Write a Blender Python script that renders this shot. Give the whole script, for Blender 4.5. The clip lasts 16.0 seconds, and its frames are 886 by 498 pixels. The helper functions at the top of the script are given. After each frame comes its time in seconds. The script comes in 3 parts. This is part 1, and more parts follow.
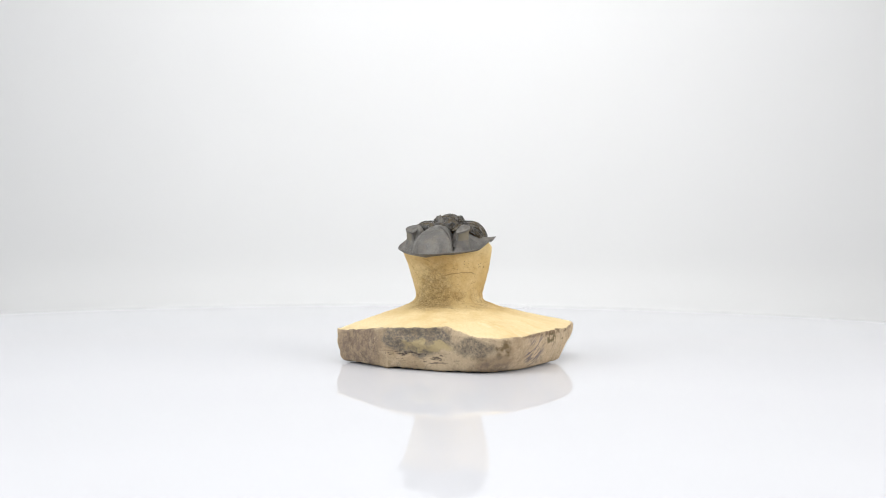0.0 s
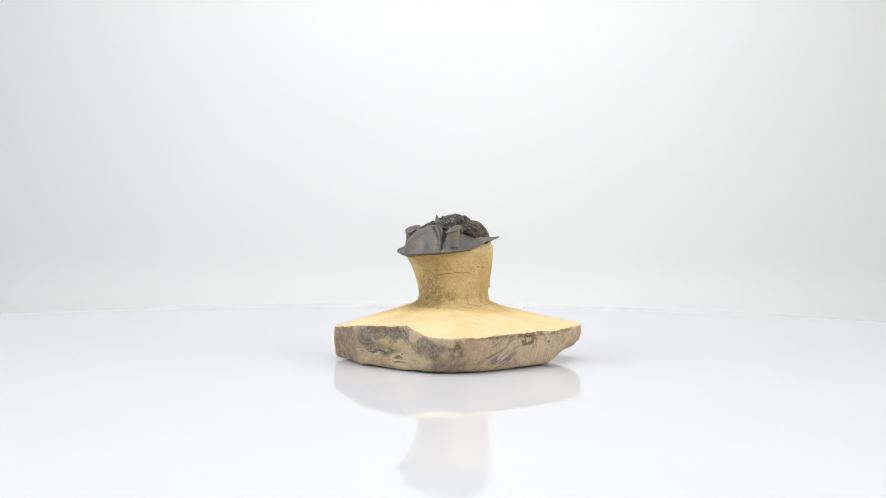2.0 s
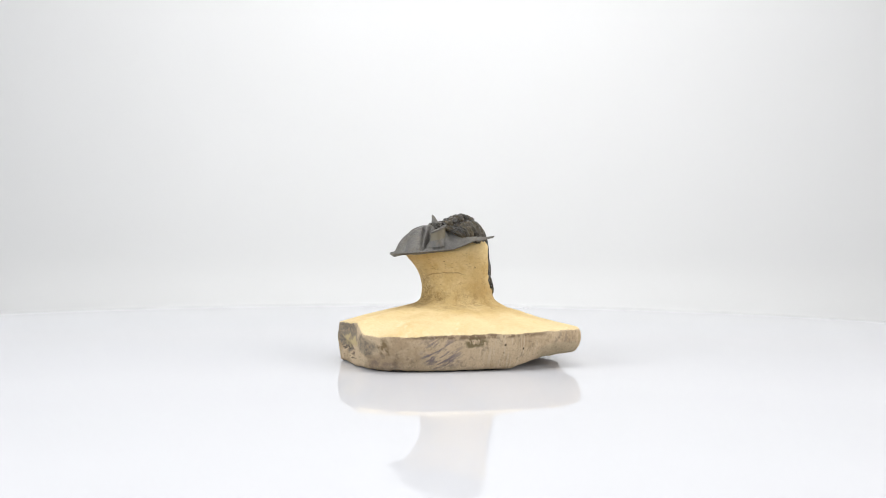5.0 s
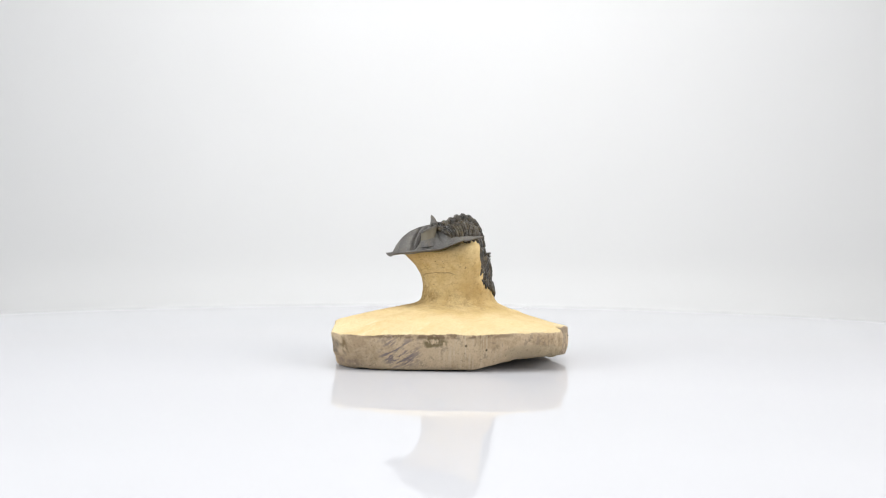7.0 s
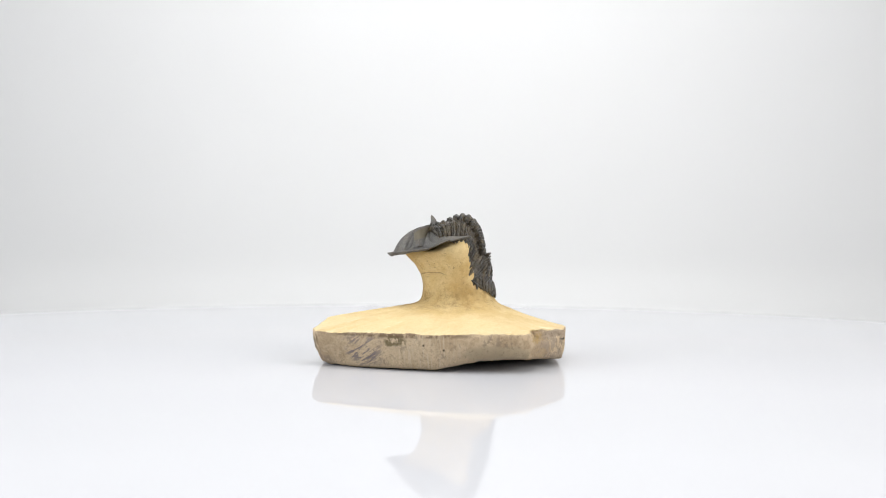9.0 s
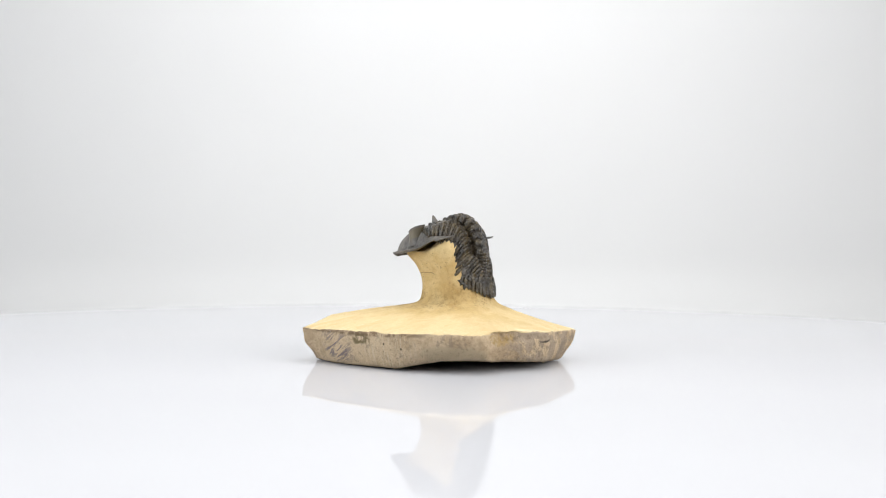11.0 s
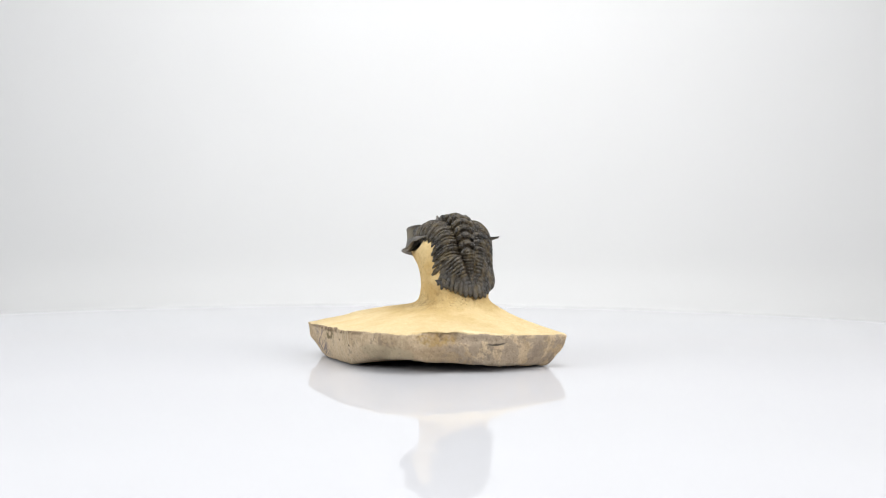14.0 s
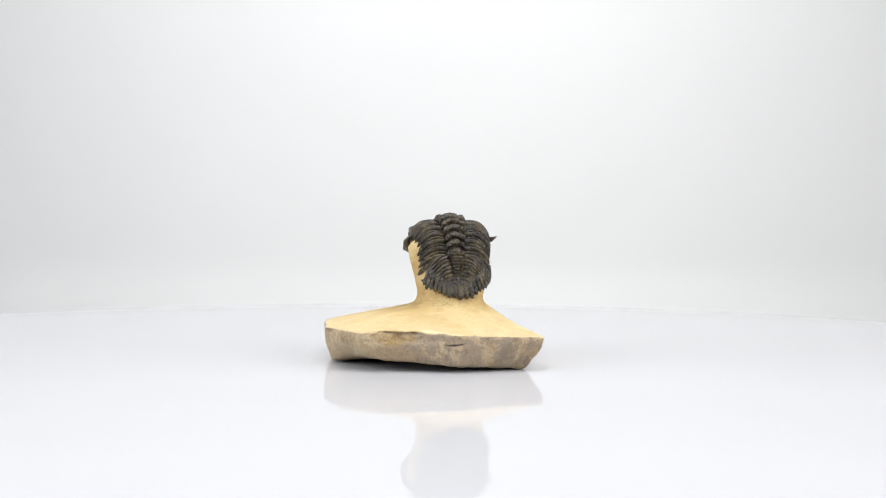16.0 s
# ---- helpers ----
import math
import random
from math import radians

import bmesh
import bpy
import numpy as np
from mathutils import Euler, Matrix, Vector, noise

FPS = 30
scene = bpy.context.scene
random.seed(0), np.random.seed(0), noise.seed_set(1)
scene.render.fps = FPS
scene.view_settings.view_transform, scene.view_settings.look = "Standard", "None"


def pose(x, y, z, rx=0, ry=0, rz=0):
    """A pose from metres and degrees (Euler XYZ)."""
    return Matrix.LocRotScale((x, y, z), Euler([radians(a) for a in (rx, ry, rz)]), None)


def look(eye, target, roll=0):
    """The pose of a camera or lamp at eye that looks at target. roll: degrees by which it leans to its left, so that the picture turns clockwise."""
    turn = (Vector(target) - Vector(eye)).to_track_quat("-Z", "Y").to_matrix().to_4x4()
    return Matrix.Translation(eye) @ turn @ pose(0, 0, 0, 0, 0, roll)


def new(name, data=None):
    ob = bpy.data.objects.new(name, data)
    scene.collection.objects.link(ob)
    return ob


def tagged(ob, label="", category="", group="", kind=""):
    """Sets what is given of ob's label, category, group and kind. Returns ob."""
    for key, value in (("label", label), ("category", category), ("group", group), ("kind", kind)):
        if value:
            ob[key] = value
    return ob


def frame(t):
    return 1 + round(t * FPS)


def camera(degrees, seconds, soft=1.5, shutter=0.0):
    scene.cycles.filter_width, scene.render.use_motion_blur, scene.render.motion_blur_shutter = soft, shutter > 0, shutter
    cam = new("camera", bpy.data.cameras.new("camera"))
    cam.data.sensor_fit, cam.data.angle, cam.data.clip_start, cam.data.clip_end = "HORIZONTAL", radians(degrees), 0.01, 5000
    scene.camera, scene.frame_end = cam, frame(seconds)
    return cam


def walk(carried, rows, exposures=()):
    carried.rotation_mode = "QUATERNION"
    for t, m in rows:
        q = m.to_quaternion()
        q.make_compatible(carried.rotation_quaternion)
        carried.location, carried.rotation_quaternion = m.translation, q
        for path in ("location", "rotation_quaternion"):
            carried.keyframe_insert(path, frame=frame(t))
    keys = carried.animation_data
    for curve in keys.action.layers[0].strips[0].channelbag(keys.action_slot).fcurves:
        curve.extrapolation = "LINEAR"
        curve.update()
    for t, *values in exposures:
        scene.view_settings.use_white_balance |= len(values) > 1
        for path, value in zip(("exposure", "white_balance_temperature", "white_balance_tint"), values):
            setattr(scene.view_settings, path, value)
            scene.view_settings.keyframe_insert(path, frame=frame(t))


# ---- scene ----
# ---------------------------------------------------------------- camera
LENS = 47.0
TURN_RATE = 9.04            # degrees a second, clockwise from above
EYE_D, EYE_H = 0.390, 0.0440
cam = camera(LENS, 16.0, soft=0.7)
EYE = pose(0, -EYE_D, EYE_H, 90 - 0.33, 0, 0.066) @ pose(0, 0, 0, 0, 0, 0.52)
cam.data.dof.use_dof, cam.data.dof.focus_distance, cam.data.dof.aperture_fstop = True, 0.374, 10.0
walk(cam, [(0.0, EYE), (16.0, EYE)])

# ---------------------------------------------------------------- light
world = bpy.data.worlds.new("world")
scene.world = world
world.use_nodes = True
world.node_tree.nodes["Background"].inputs[0].default_value = (0.90, 0.95, 1.0, 1)
world.node_tree.nodes["Background"].inputs[1].default_value = 0.3


def softbox(name, eye, target, w, h, watts, colour, spread=180):
    lamp = bpy.data.lights.new(name, "AREA")
    lamp.shape, lamp.size, lamp.size_y, lamp.energy, lamp.color = "RECTANGLE", w, h, watts, colour
    lamp.spread = radians(spread)
    ob = new(name, lamp)
    ob.matrix_world = look(eye, target)
    return ob


softbox("softbox_top", (0.0, -0.10, 1.05), (0, 0.0, 0), 1.1, 0.9, 7.4, (1.0, 0.99, 0.98))
# unseen lamp, added to brighten the upper middle of the backdrop
softbox("backdrop_fill", (0.02, 0.62, 0.90), (0.03, 1.25, 0.18), 1.0, 0.25, 2.95, (1.0, 1.0, 0.99), 150)
# two more out of view, added as front fill on the slab's edges
softbox("softbox_left", (-0.95, -0.45, 0.46), (0, 0, 0.04), 0.7, 0.7, 8.6, (0.95, 0.98, 1.0))
softbox("softbox_right", (0.95, -0.45, 0.46), (0, 0, 0.04), 0.7, 0.7, 8.6, (1.0, 0.98, 0.95))
scene.view_settings.exposure = 0.50


# ---------------------------------------------------------------- materials
def material(name, rough=0.8, spec=0.3):
    m = bpy.data.materials.new(name)
    m.use_nodes = True
    nt = m.node_tree
    b = nt.nodes["Principled BSDF"]
    b.inputs["Roughness"].default_value = rough
    b.inputs["Specular IOR Level"].default_value = spec
    return m, nt, b


class Nodes:
    """Short hand for a node tree."""

    def __init__(self, nt):
        self.nt = nt
        self.coord = nt.nodes.new("ShaderNodeTexCoord").outputs["Object"]

    def val(self, socket, v):
        if hasattr(v, "is_output"):
            self.nt.links.new(v, socket)
        else:
            socket.default_value = v

    def noise(self, scale, detail=6.0, rough=0.55, stretch=(1, 1, 1), turn=(0, 0, 0), distort=0.0):
        mp = self.nt.nodes.new("ShaderNodeMapping")
        mp.vector_type = "TEXTURE"
        mp.inputs["Scale"].default_value = [1 / c for c in stretch]
        mp.inputs["Rotation"].default_value = turn
        self.nt.links.new(self.coord, mp.inputs[0])
        n = self.nt.nodes.new("ShaderNodeTexNoise")
        n.inputs["Scale"].default_value, n.inputs["Detail"].default_value = scale, detail
        n.inputs["Roughness"].default_value, n.inputs["Distortion"].default_value = rough, distort
        self.nt.links.new(mp.outputs[0], n.inputs["Vector"])
        return n.outputs[0]

    def cells(self, scale, feature="F1"):
        n = self.nt.nodes.new("ShaderNodeTexVoronoi")
        n.feature = feature
        n.inputs["Scale"].default_value = scale
        self.nt.links.new(self.coord, n.inputs["Vector"])
        return n.outputs["Distance"]

    def ramp(self, v, lo, hi, a=0.0, b=1.0):
        n = self.nt.nodes.new("ShaderNodeMapRange")
        n.interpolation_type = "SMOOTHSTEP"
        for k, x in zip((0, 1, 2, 3, 4), (v, lo, hi, a, b)):
            self.val(n.inputs[k], x)
        return n.outputs[0]

    def math(self, op, a, b=0.0):
        n = self.nt.nodes.new("ShaderNodeMath")
        n.operation = op
        self.val(n.inputs[0], a), self.val(n.inputs[1], b)
        return n.outputs[0]

    def mix(self, f, a, b):
        n = self.nt.nodes.new("ShaderNodeMix")
        n.data_type = "RGBA"
        self.val(n.inputs[0], f)
        for k, c in ((6, a), (7, b)):
            self.val(n.inputs[k], c if hasattr(c, "is_output") else (*c, 1))
        return n.outputs[2]

    def near(self, centre, radii, soft=0.5, uneven=0.0):
        """1 inside an ellipsoid in object space, fading to 0 outside; uneven: how far its outline wanders, metres."""
        place = self.coord
        if uneven:
            nz = self.nt.nodes.new("ShaderNodeTexNoise")
            nz.inputs["Scale"].default_value, nz.inputs["Detail"].default_value = 260, 5
            self.nt.links.new(self.coord, nz.inputs["Vector"])
            mul = self.nt.nodes.new("ShaderNodeVectorMath")
            mul.operation = "MULTIPLY_ADD"
            self.nt.links.new(nz.outputs["Color"], mul.inputs[0])
            mul.inputs[1].default_value = [2 * uneven] * 3
            off = self.nt.nodes.new("ShaderNodeVectorMath")
            off.inputs[1].default_value = [-uneven] * 3
            self.nt.links.new(self.coord, mul.inputs[2])
            self.nt.links.new(mul.outputs[0], off.inputs[0])
            place = off.outputs[0]
        mp = self.nt.nodes.new("ShaderNodeMapping")
        mp.vector_type = "TEXTURE"
        mp.inputs["Location"].default_value = centre
        mp.inputs["Scale"].default_value = radii
        self.nt.links.new(place, mp.inputs[0])
        ln = self.nt.nodes.new("ShaderNodeVectorMath")
        ln.operation = "LENGTH"
        self.nt.links.new(mp.outputs[0], ln.inputs[0])
        return self.ramp(ln.outputs["Value"], 1 + soft, 1 - soft)

    def bump(self, bsdf, height, strength, dist, prior=None):
        n = self.nt.nodes.new("ShaderNodeBump")
        n.inputs["Strength"].default_value, n.inputs["Distance"].default_value = strength, dist
        self.val(n.inputs["Height"], height)
        if prior is not None:
            self.nt.links.new(prior, n.inputs["Normal"])
        self.nt.links.new(n.outputs[0], bsdf.inputs["Normal"])
        return n.outputs[0]


def make_sandstone():
    """Prepared face of the matrix: ochre, sanded on the slab, picked and pitted on the neck."""
    m, nt, b = material("ochre_limestone", 0.9, 0.15)
    n = Nodes(nt)
    times = lambda *f: f[0] if len(f) == 1 else n.math("MULTIPLY", f[0], times(*f[1:]))
    col = n.mix(n.ramp(n.noise(60, 6, 0.65), 0.36, 0.64), (0.60, 0.425, 0.185), (0.71, 0.55, 0.285))
    col = n.mix(n.ramp(n.noise(190, 6, 0.65, distort=0.5), 0.48, 0.70, 0.0, 0.55), col, (0.54, 0.355, 0.13))
    face = n.near((0.0, 0.0, 0.006), (0.09, 0.09, 0.0115), 0.45)
    col = n.mix(times(face, n.ramp(n.noise(70, 6, 0.65), 0.28, 0.60, 0.45, 0.95)), col, (0.81, 0.685, 0.435))
    # warm smears on the sanded face
    col = n.mix(times(face, n.ramp(n.noise(110, 5, 0.6, (1, 0.4, 1), (0, 0, 0.9)), 0.54, 0.68, 0.0, 0.45)), col, (0.66, 0.46, 0.20))
    fine = n.ramp(n.noise(1300, 6, 0.8), 0.30, 0.70)
    col = n.mix(times(fine, 0.30), col, (0.44, 0.295, 0.125))
    neck = n.near((0.002, 0.005, 0.030), (0.03, 0.03, 0.012), 0.25)
    # picked texture: uneven dark hollows, lighter crumbs
    pick = n.ramp(n.noise(620, 8, 0.8, (1, 1, 1.5), distort=0.8), 0.50, 0.66)
    col = n.mix(times(neck, pick, n.ramp(n.noise(130, 4), 0.36, 0.64, 0.15, 0.75)), col, (0.35, 0.225, 0.085))
    crumb = n.ramp(n.noise(900, 6, 0.75), 0.60, 0.72)
    col = n.mix(times(neck, crumb, 0.55), col, (0.82, 0.68, 0.42))
    pores = times(n.ramp(n.noise(1100, 3, 0.65, (1, 1, 1.6)), 0.64, 0.69), n.ramp(n.noise(150, 4), 0.44, 0.60))
    col = n.mix(times(pores, neck, 0.85), col, (0.13, 0.085, 0.035))
    # grime at the front and round the foot
    stain = n.near((-0.004, -0.0105, 0.0250), (0.0066, 0.0085, 0.0085), 0.7, 0.004)
    grime = n.ramp(n.noise(850, 9, 0.85, distort=0.6), 0.36, 0.62)
    col = n.mix(times(stain, grime, 0.85), col, (0.16, 0.105, 0.045))
    foot = n.near((0.004, -0.002, 0.0225), (0.021, 0.018, 0.0042), 0.6, 0.003)
    col = n.mix(times(foot, grime, n.ramp(n.noise(170, 5), 0.40, 0.62, 0.1, 0.75)), col, (0.24, 0.155, 0.06))
    # fine curved crack and tool scratches
    ring = n.math("SUBTRACT", n.near((0.008, -0.008, 0.0280), (0.011, 0.014, 0.0052), 0.035, 0.0008), n.near((0.008, -0.008, 0.0280), (0.0106, 0.0135, 0.0049), 0.035, 0.0008))
    ring = times(n.ramp(ring, 0.05, 0.5), n.near((0.007, -0.008, 0.0335), (0.009, 0.009, 0.0026), 0.25))
    col = n.mix(times(ring, 0.5), col, (0.17, 0.11, 0.045))
    scratch = n.ramp(n.noise(420, 3, 0.6, (0.25, 0.25, 2.4), (0.5, 0.3, 0)), 0.66, 0.70)
    col = n.mix(times(scratch, neck, 0.45), col, (0.25, 0.16, 0.065))
    # pale worn streaks on the upper face
    pale = n.ramp(n.noise(120, 4, 0.6, (1, 0.25, 1), (0, 0, 0.5)), 0.60, 0.70, 0.0, 0.55)
    col = n.mix(times(pale, n.near((0, 0, 0.010), (0.08, 0.08, 0.008), 0.3)), col, (0.84, 0.72, 0.50))
    nt.links.new(col, b.inputs["Base Color"])
    k = n.bump(b, n.math("SUBTRACT", fine, times(pores, 1.5)), 0.6, 0.0004)
    k = n.bump(b, times(neck, n.math("SUBTRACT", crumb, pick)), 0.55, 0.0007, k)
    n.bump(b, n.noise(300, 7, 0.7), 0.6, 0.0010, k)
    return m


def make_broken_stone():
    """Broken and sawn edges of the matrix: grey-brown, mottled, with stains of their own."""
    m, nt, b = material("grey_brown_broken_limestone", 0.82, 0.2)
    n = Nodes(nt)
    times = lambda *f: f[0] if len(f) == 1 else n.math("MULTIPLY", f[0], times(*f[1:]))
    col = n.mix(n.ramp(n.noise(75, 6, 0.65), 0.44, 0.56), (0.50, 0.375, 0.24), (0.64, 0.50, 0.335))
    # break faces on the far sides: greyer, in sharp-edged patches
    side = n.near((0.020, 0.046, 0.006), (0.037, 0.020, 0.012), 0.2)
    col = n.mix(times(side, n.ramp(n.noise(120, 5, 0.6, distort=0.4), 0.455, 0.50), 0.8), col, (0.40, 0.325, 0.25))
    col = n.mix(times(side, n.ramp(n.noise(190, 6, 0.7), 0.56, 0.60), 0.6), col, (0.29, 0.24, 0.195))
    col = n.mix(n.ramp(n.noise(210, 6, 0.7, distort=0.6), 0.585, 0.63, 0.0, 0.5), col, (0.24, 0.19, 0.15))
    fine = n.ramp(n.noise(1400, 5, 0.75), 0.3, 0.7)
    col = n.mix(times(fine, 0.28), col, (0.25, 0.18, 0.115))
    grit = n.ramp(n.noise(700, 6, 0.8), 0.56, 0.64)
    # brownish end
    end = n.near((-0.031, -0.025, 0.007), (0.011, 0.013, 0.010), 0.3, 0.002)
    col = n.mix(times(end, n.ramp(n.noise(420, 6, 0.75), 0.36, 0.58, 0.25, 0.9)), col, (0.225, 0.165, 0.125))
    # grey rind on the chipped front, ochre patch inside it
    mott = n.ramp(n.noise(900, 8, 0.85), 0.36, 0.60, 0.25, 1.0)
    rind = n.near((-0.010, -0.041, 0.0110), (0.0140, 0.012, 0.0056), 0.16, 0.0035)
    col = n.mix(times(rind, mott), col, (0.18, 0.16, 0.135))
    rind = n.near((0.0105, -0.048, 0.0085), (0.0068, 0.008, 0.0032), 0.3, 0.0035)
    col = n.mix(times(rind, mott), col, (0.19, 0.16, 0.125))
    patch = n.near((-0.0065, -0.0435, 0.0086), (0.0100, 0.010, 0.0022), 0.2, 0.0032)
    col = n.mix(times(patch, n.ramp(n.noise(300, 5), 0.34, 0.50, 0.3, 1.0)), col, (0.52, 0.41, 0.23))
    seam = n.ramp(n.noise(240, 5, 0.7, (0.35, 0.35, 2.2)), 0.53, 0.57)
    col = n.mix(times(seam, n.near((-0.012, -0.041, 0.0045), (0.018, 0.014, 0.0022), 0.3), 0.85), col, (0.055, 0.04, 0.04))
    # stains at the corner
    tri = n.near((0.0205, -0.048, 0.0092), (0.0030, 0.005, 0.0028), 0.3, 0.0032)
    col = n.mix(times(tri, n.ramp(n.noise(500, 6), 0.36, 0.56), 0.9), col, (0.20, 0.135, 0.065))
    low = n.near((0.017, -0.048, 0.0022), (0.008, 0.008, 0.0020), 0.3, 0.0015)
    col = n.mix(times(low, n.ramp(n.noise(420, 6, 0.7), 0.38, 0.60), 0.55), col, (0.17, 0.125, 0.125))
    # violet streaks on the sawn side
    streak = n.ramp(n.noise(1000, 4, 0.6, (0.14, 1.0, 1.0), (0, radians(-32), radians(57))), 0.47, 0.56)
    vio = n.near((0.0325, -0.0335, 0.0062), (0.0052, 0.0070, 0.0056), 0.4, 0.003)
    col = n.mix(times(vio, streak, 0.9), col, (0.20, 0.165, 0.175))
    smut = n.near((0.0393, -0.0232, 0.0102), (0.0030, 0.0052, 0.0020), 0.25, 0.0022)
    col = n.mix(times(smut, n.ramp(n.noise(520, 4), 0.40, 0.50)), col, (0.20, 0.155, 0.085))
    # saw lines
    saw = n.noise(1500, 2, 0.5, (1.0, 0.3, 0.07), (radians(12), 0, radians(63)))
    sawn = n.near((0.0445, -0.012, 0.007), (0.009, 0.011, 0.008), 0.3)
    col = n.mix(times(sawn, n.ramp(saw, 0.50, 0.62), 0.45), col, (0.66, 0.56, 0.41))
    # shade in four small holes, painted as dark spots
    for x, y, z in ((0.0389, -0.0247, 0.0061), (0.0446, -0.0135, 0.0092), (0.0446, -0.0137, 0.0066), (0.0468, -0.0069, 0.0078)):
        pit_shade = n.near((x, y, z), (0.0014, 0.0004, 0.00045), 0.4)
        col = n.mix(times(pit_shade, 0.9), col, (0.06, 0.04, 0.02))
    # ochre break below the rim; shade of a crevice painted as a dark line
    ochre = n.near((0.040, 0.0268, 0.0118), (0.0095, 0.006, 0.0024), 0.15, 0.002)
    col = n.mix(times(ochre, n.ramp(n.noise(520, 7, 0.7), 0.40, 0.58), 0.85), col, (0.47, 0.325, 0.14))
    cleft_shade = n.near((0.024, 0.0405, 0.0098), (0.0036, 0.003, 0.00045), 0.5, 0.0016)
    col = n.mix(times(cleft_shade, 0.9), col, (0.045, 0.04, 0.038))
    tan = n.near((0.049, 0.012, 0.0058), (0.007, 0.012, 0.0038), 0.12, 0.002)
    col = n.mix(times(tan, 0.75), col, (0.50, 0.405, 0.27))
    # brown crust along the upper edge
    crust = n.near((0.037, -0.025, 0.0128), (0.024, 0.032, 0.0013), 0.3)
    col = n.mix(times(crust, n.ramp(n.noise(300, 5, 0.7), 0.40, 0.56), 0.85), col, (0.17, 0.11, 0.065))
    col = n.mix(times(grit, 0.35), col, (0.12, 0.09, 0.06))
    nt.links.new(col, b.inputs["Base Color"])
    k = n.bump(b, fine, 0.7, 0.0004)
    k = n.bump(b, n.math("MULTIPLY", saw, sawn), 0.5, 0.0006, k)
    k = n.bump(b, n.noise(140, 5, 0.6), 0.6, 0.0028, k)
    n.bump(b, n.noise(400, 8, 0.72), 0.85, 0.0018, k)
    return m


def make_fossil(name, dark, light, tint, rough, tint_amount):
    """Fossil shell: two tones, dust in the pores, brown patches that also stand in for warm highlights."""
    m, nt, b = material(name, rough, 0.5)
    n = Nodes(nt)
    col = n.mix(n.ramp(n.noise(170, 5), 0.35, 0.65), dark, light)
    fine = n.ramp(n.noise(1500, 4, 0.7), 0.35, 0.7)
    col = n.mix(n.math("MULTIPLY", fine, 0.55), col, tuple(c * 0.5 for c in dark))
    col = n.mix(n.ramp(n.noise(330, 5, 0.65), 0.45, 0.66, 0.0, tint_amount), col, tint)
    dust = n.ramp(n.noise(800, 3, 0.6), 0.69, 0.76)
    col = n.mix(n.math("MULTIPLY", dust, 0.4), col, (0.27, 0.22, 0.14))
    nt.links.new(col, b.inputs["Base Color"])
    nt.links.new(n.ramp(n.noise(500, 4), 0.3, 0.7, rough - 0.07, rough + 0.12), b.inputs["Roughness"])
    k = n.bump(b, fine, 0.5, 0.0002)
    n.bump(b, n.noise(420, 6, 0.65), 0.6, 0.0008, k)
    return m


def make_plain(name, colour, rough, spec, scale, amount):
    m, nt, b = material(name, rough, spec)
    n = Nodes(nt)
    t = n.ramp(n.noise(scale, 4), 0.3, 0.7)
    nt.links.new(n.mix(n.math("MULTIPLY", t, amount), colour, tuple(c * 0.9 for c in colour)), b.inputs["Base Color"])
    nt.links.new(n.ramp(n.noise(scale * 7, 4), 0.3, 0.7, max(rough - 0.015, 0), rough + 0.015), b.inputs["Roughness"])
    return m


LENS_MAT = make_plain("brown_lens_shell", (0.135, 0.116, 0.080), 0.5, 0.4, 600.0, 0.6)
SANDSTONE, BROKEN = make_sandstone(), make_broken_stone()
SHELL = make_fossil("grey_fossil_shell", (0.080, 0.076, 0.070), (0.155, 0.146, 0.132), (0.15, 0.12, 0.08), 0.42, 0.35)
# its dark-to-brown range also imitates shaded gaps and warm highlights on the ridges
BODY = make_fossil("dark_brown_fossil_shell", (0.009, 0.0068, 0.0045), (0.042, 0.0315, 0.018), (0.140, 0.105, 0.052), 0.22, 0.5)
ACRYLIC = make_plain("white_gloss_acrylic", (0.525, 0.53, 0.557), 0.03, 0.05, 6.0, 0.12)
PAPER = make_plain("matt_white_paper", (0.60, 0.603, 0.608), 0.9, 0.1, 3.0, 0.15)


# ---------------------------------------------------------------- mesh helpers
MM = 0.001


def mesh_of(name, verts, faces, materials, slots=None, smooth=True):
    me = bpy.data.meshes.new(name)
    me.from_pydata([tuple(v) for v in verts], [], faces)
    for m in materials:
        me.materials.append(m)
    if slots is not None:
        me.polygons.foreach_set("material_index", slots)
    me.polygons.foreach_set("use_smooth", [smooth] * len(me.polygons))
    me.update()
    return me


def under(ob, parent, label=""):
    ob.parent = parent
    return tagged(ob, label)


def grid_faces(nu, nv, wrap=False):
    out = []
    for i in range(nu - 1):
        for j in range(nv if wrap else nv - 1):
            a, b = i * nv + j, i * nv + (j + 1) % nv
            out.append((a, b, b + nv, a + nv))
    return out


def smooth_step(x, lo, hi):
    t = min(max((x - lo) / (hi - lo), 0.0), 1.0)
    return t * t * (3 - 2 * t)


def lerp_table(x, xs, ys):
    return float(np.interp(x, xs, ys))


def curve(s, ys):
    """Smooth interpolation through evenly spaced values, straight on beyond the ends."""
    n = len(ys) - 1
    if s > 1:
        return ys[-1] + (ys[-1] - ys[-2]) * (s - 1) * n
    if s < 0:
        return ys[0] + (ys[1] - ys[0]) * s * n
    x = s * n
    i = min(int(x), n - 1)
    f = x - i
    p = [ys[max(i - 1, 0)], ys[i], ys[i + 1], ys[min(i + 2, n)]]
    return p[1] + 0.5 * f * (p[2] - p[0] + f * (2 * p[0] - 5 * p[1] + 4 * p[2] - p[3] + f * (3 * (p[1] - p[2]) + p[3] - p[0])))


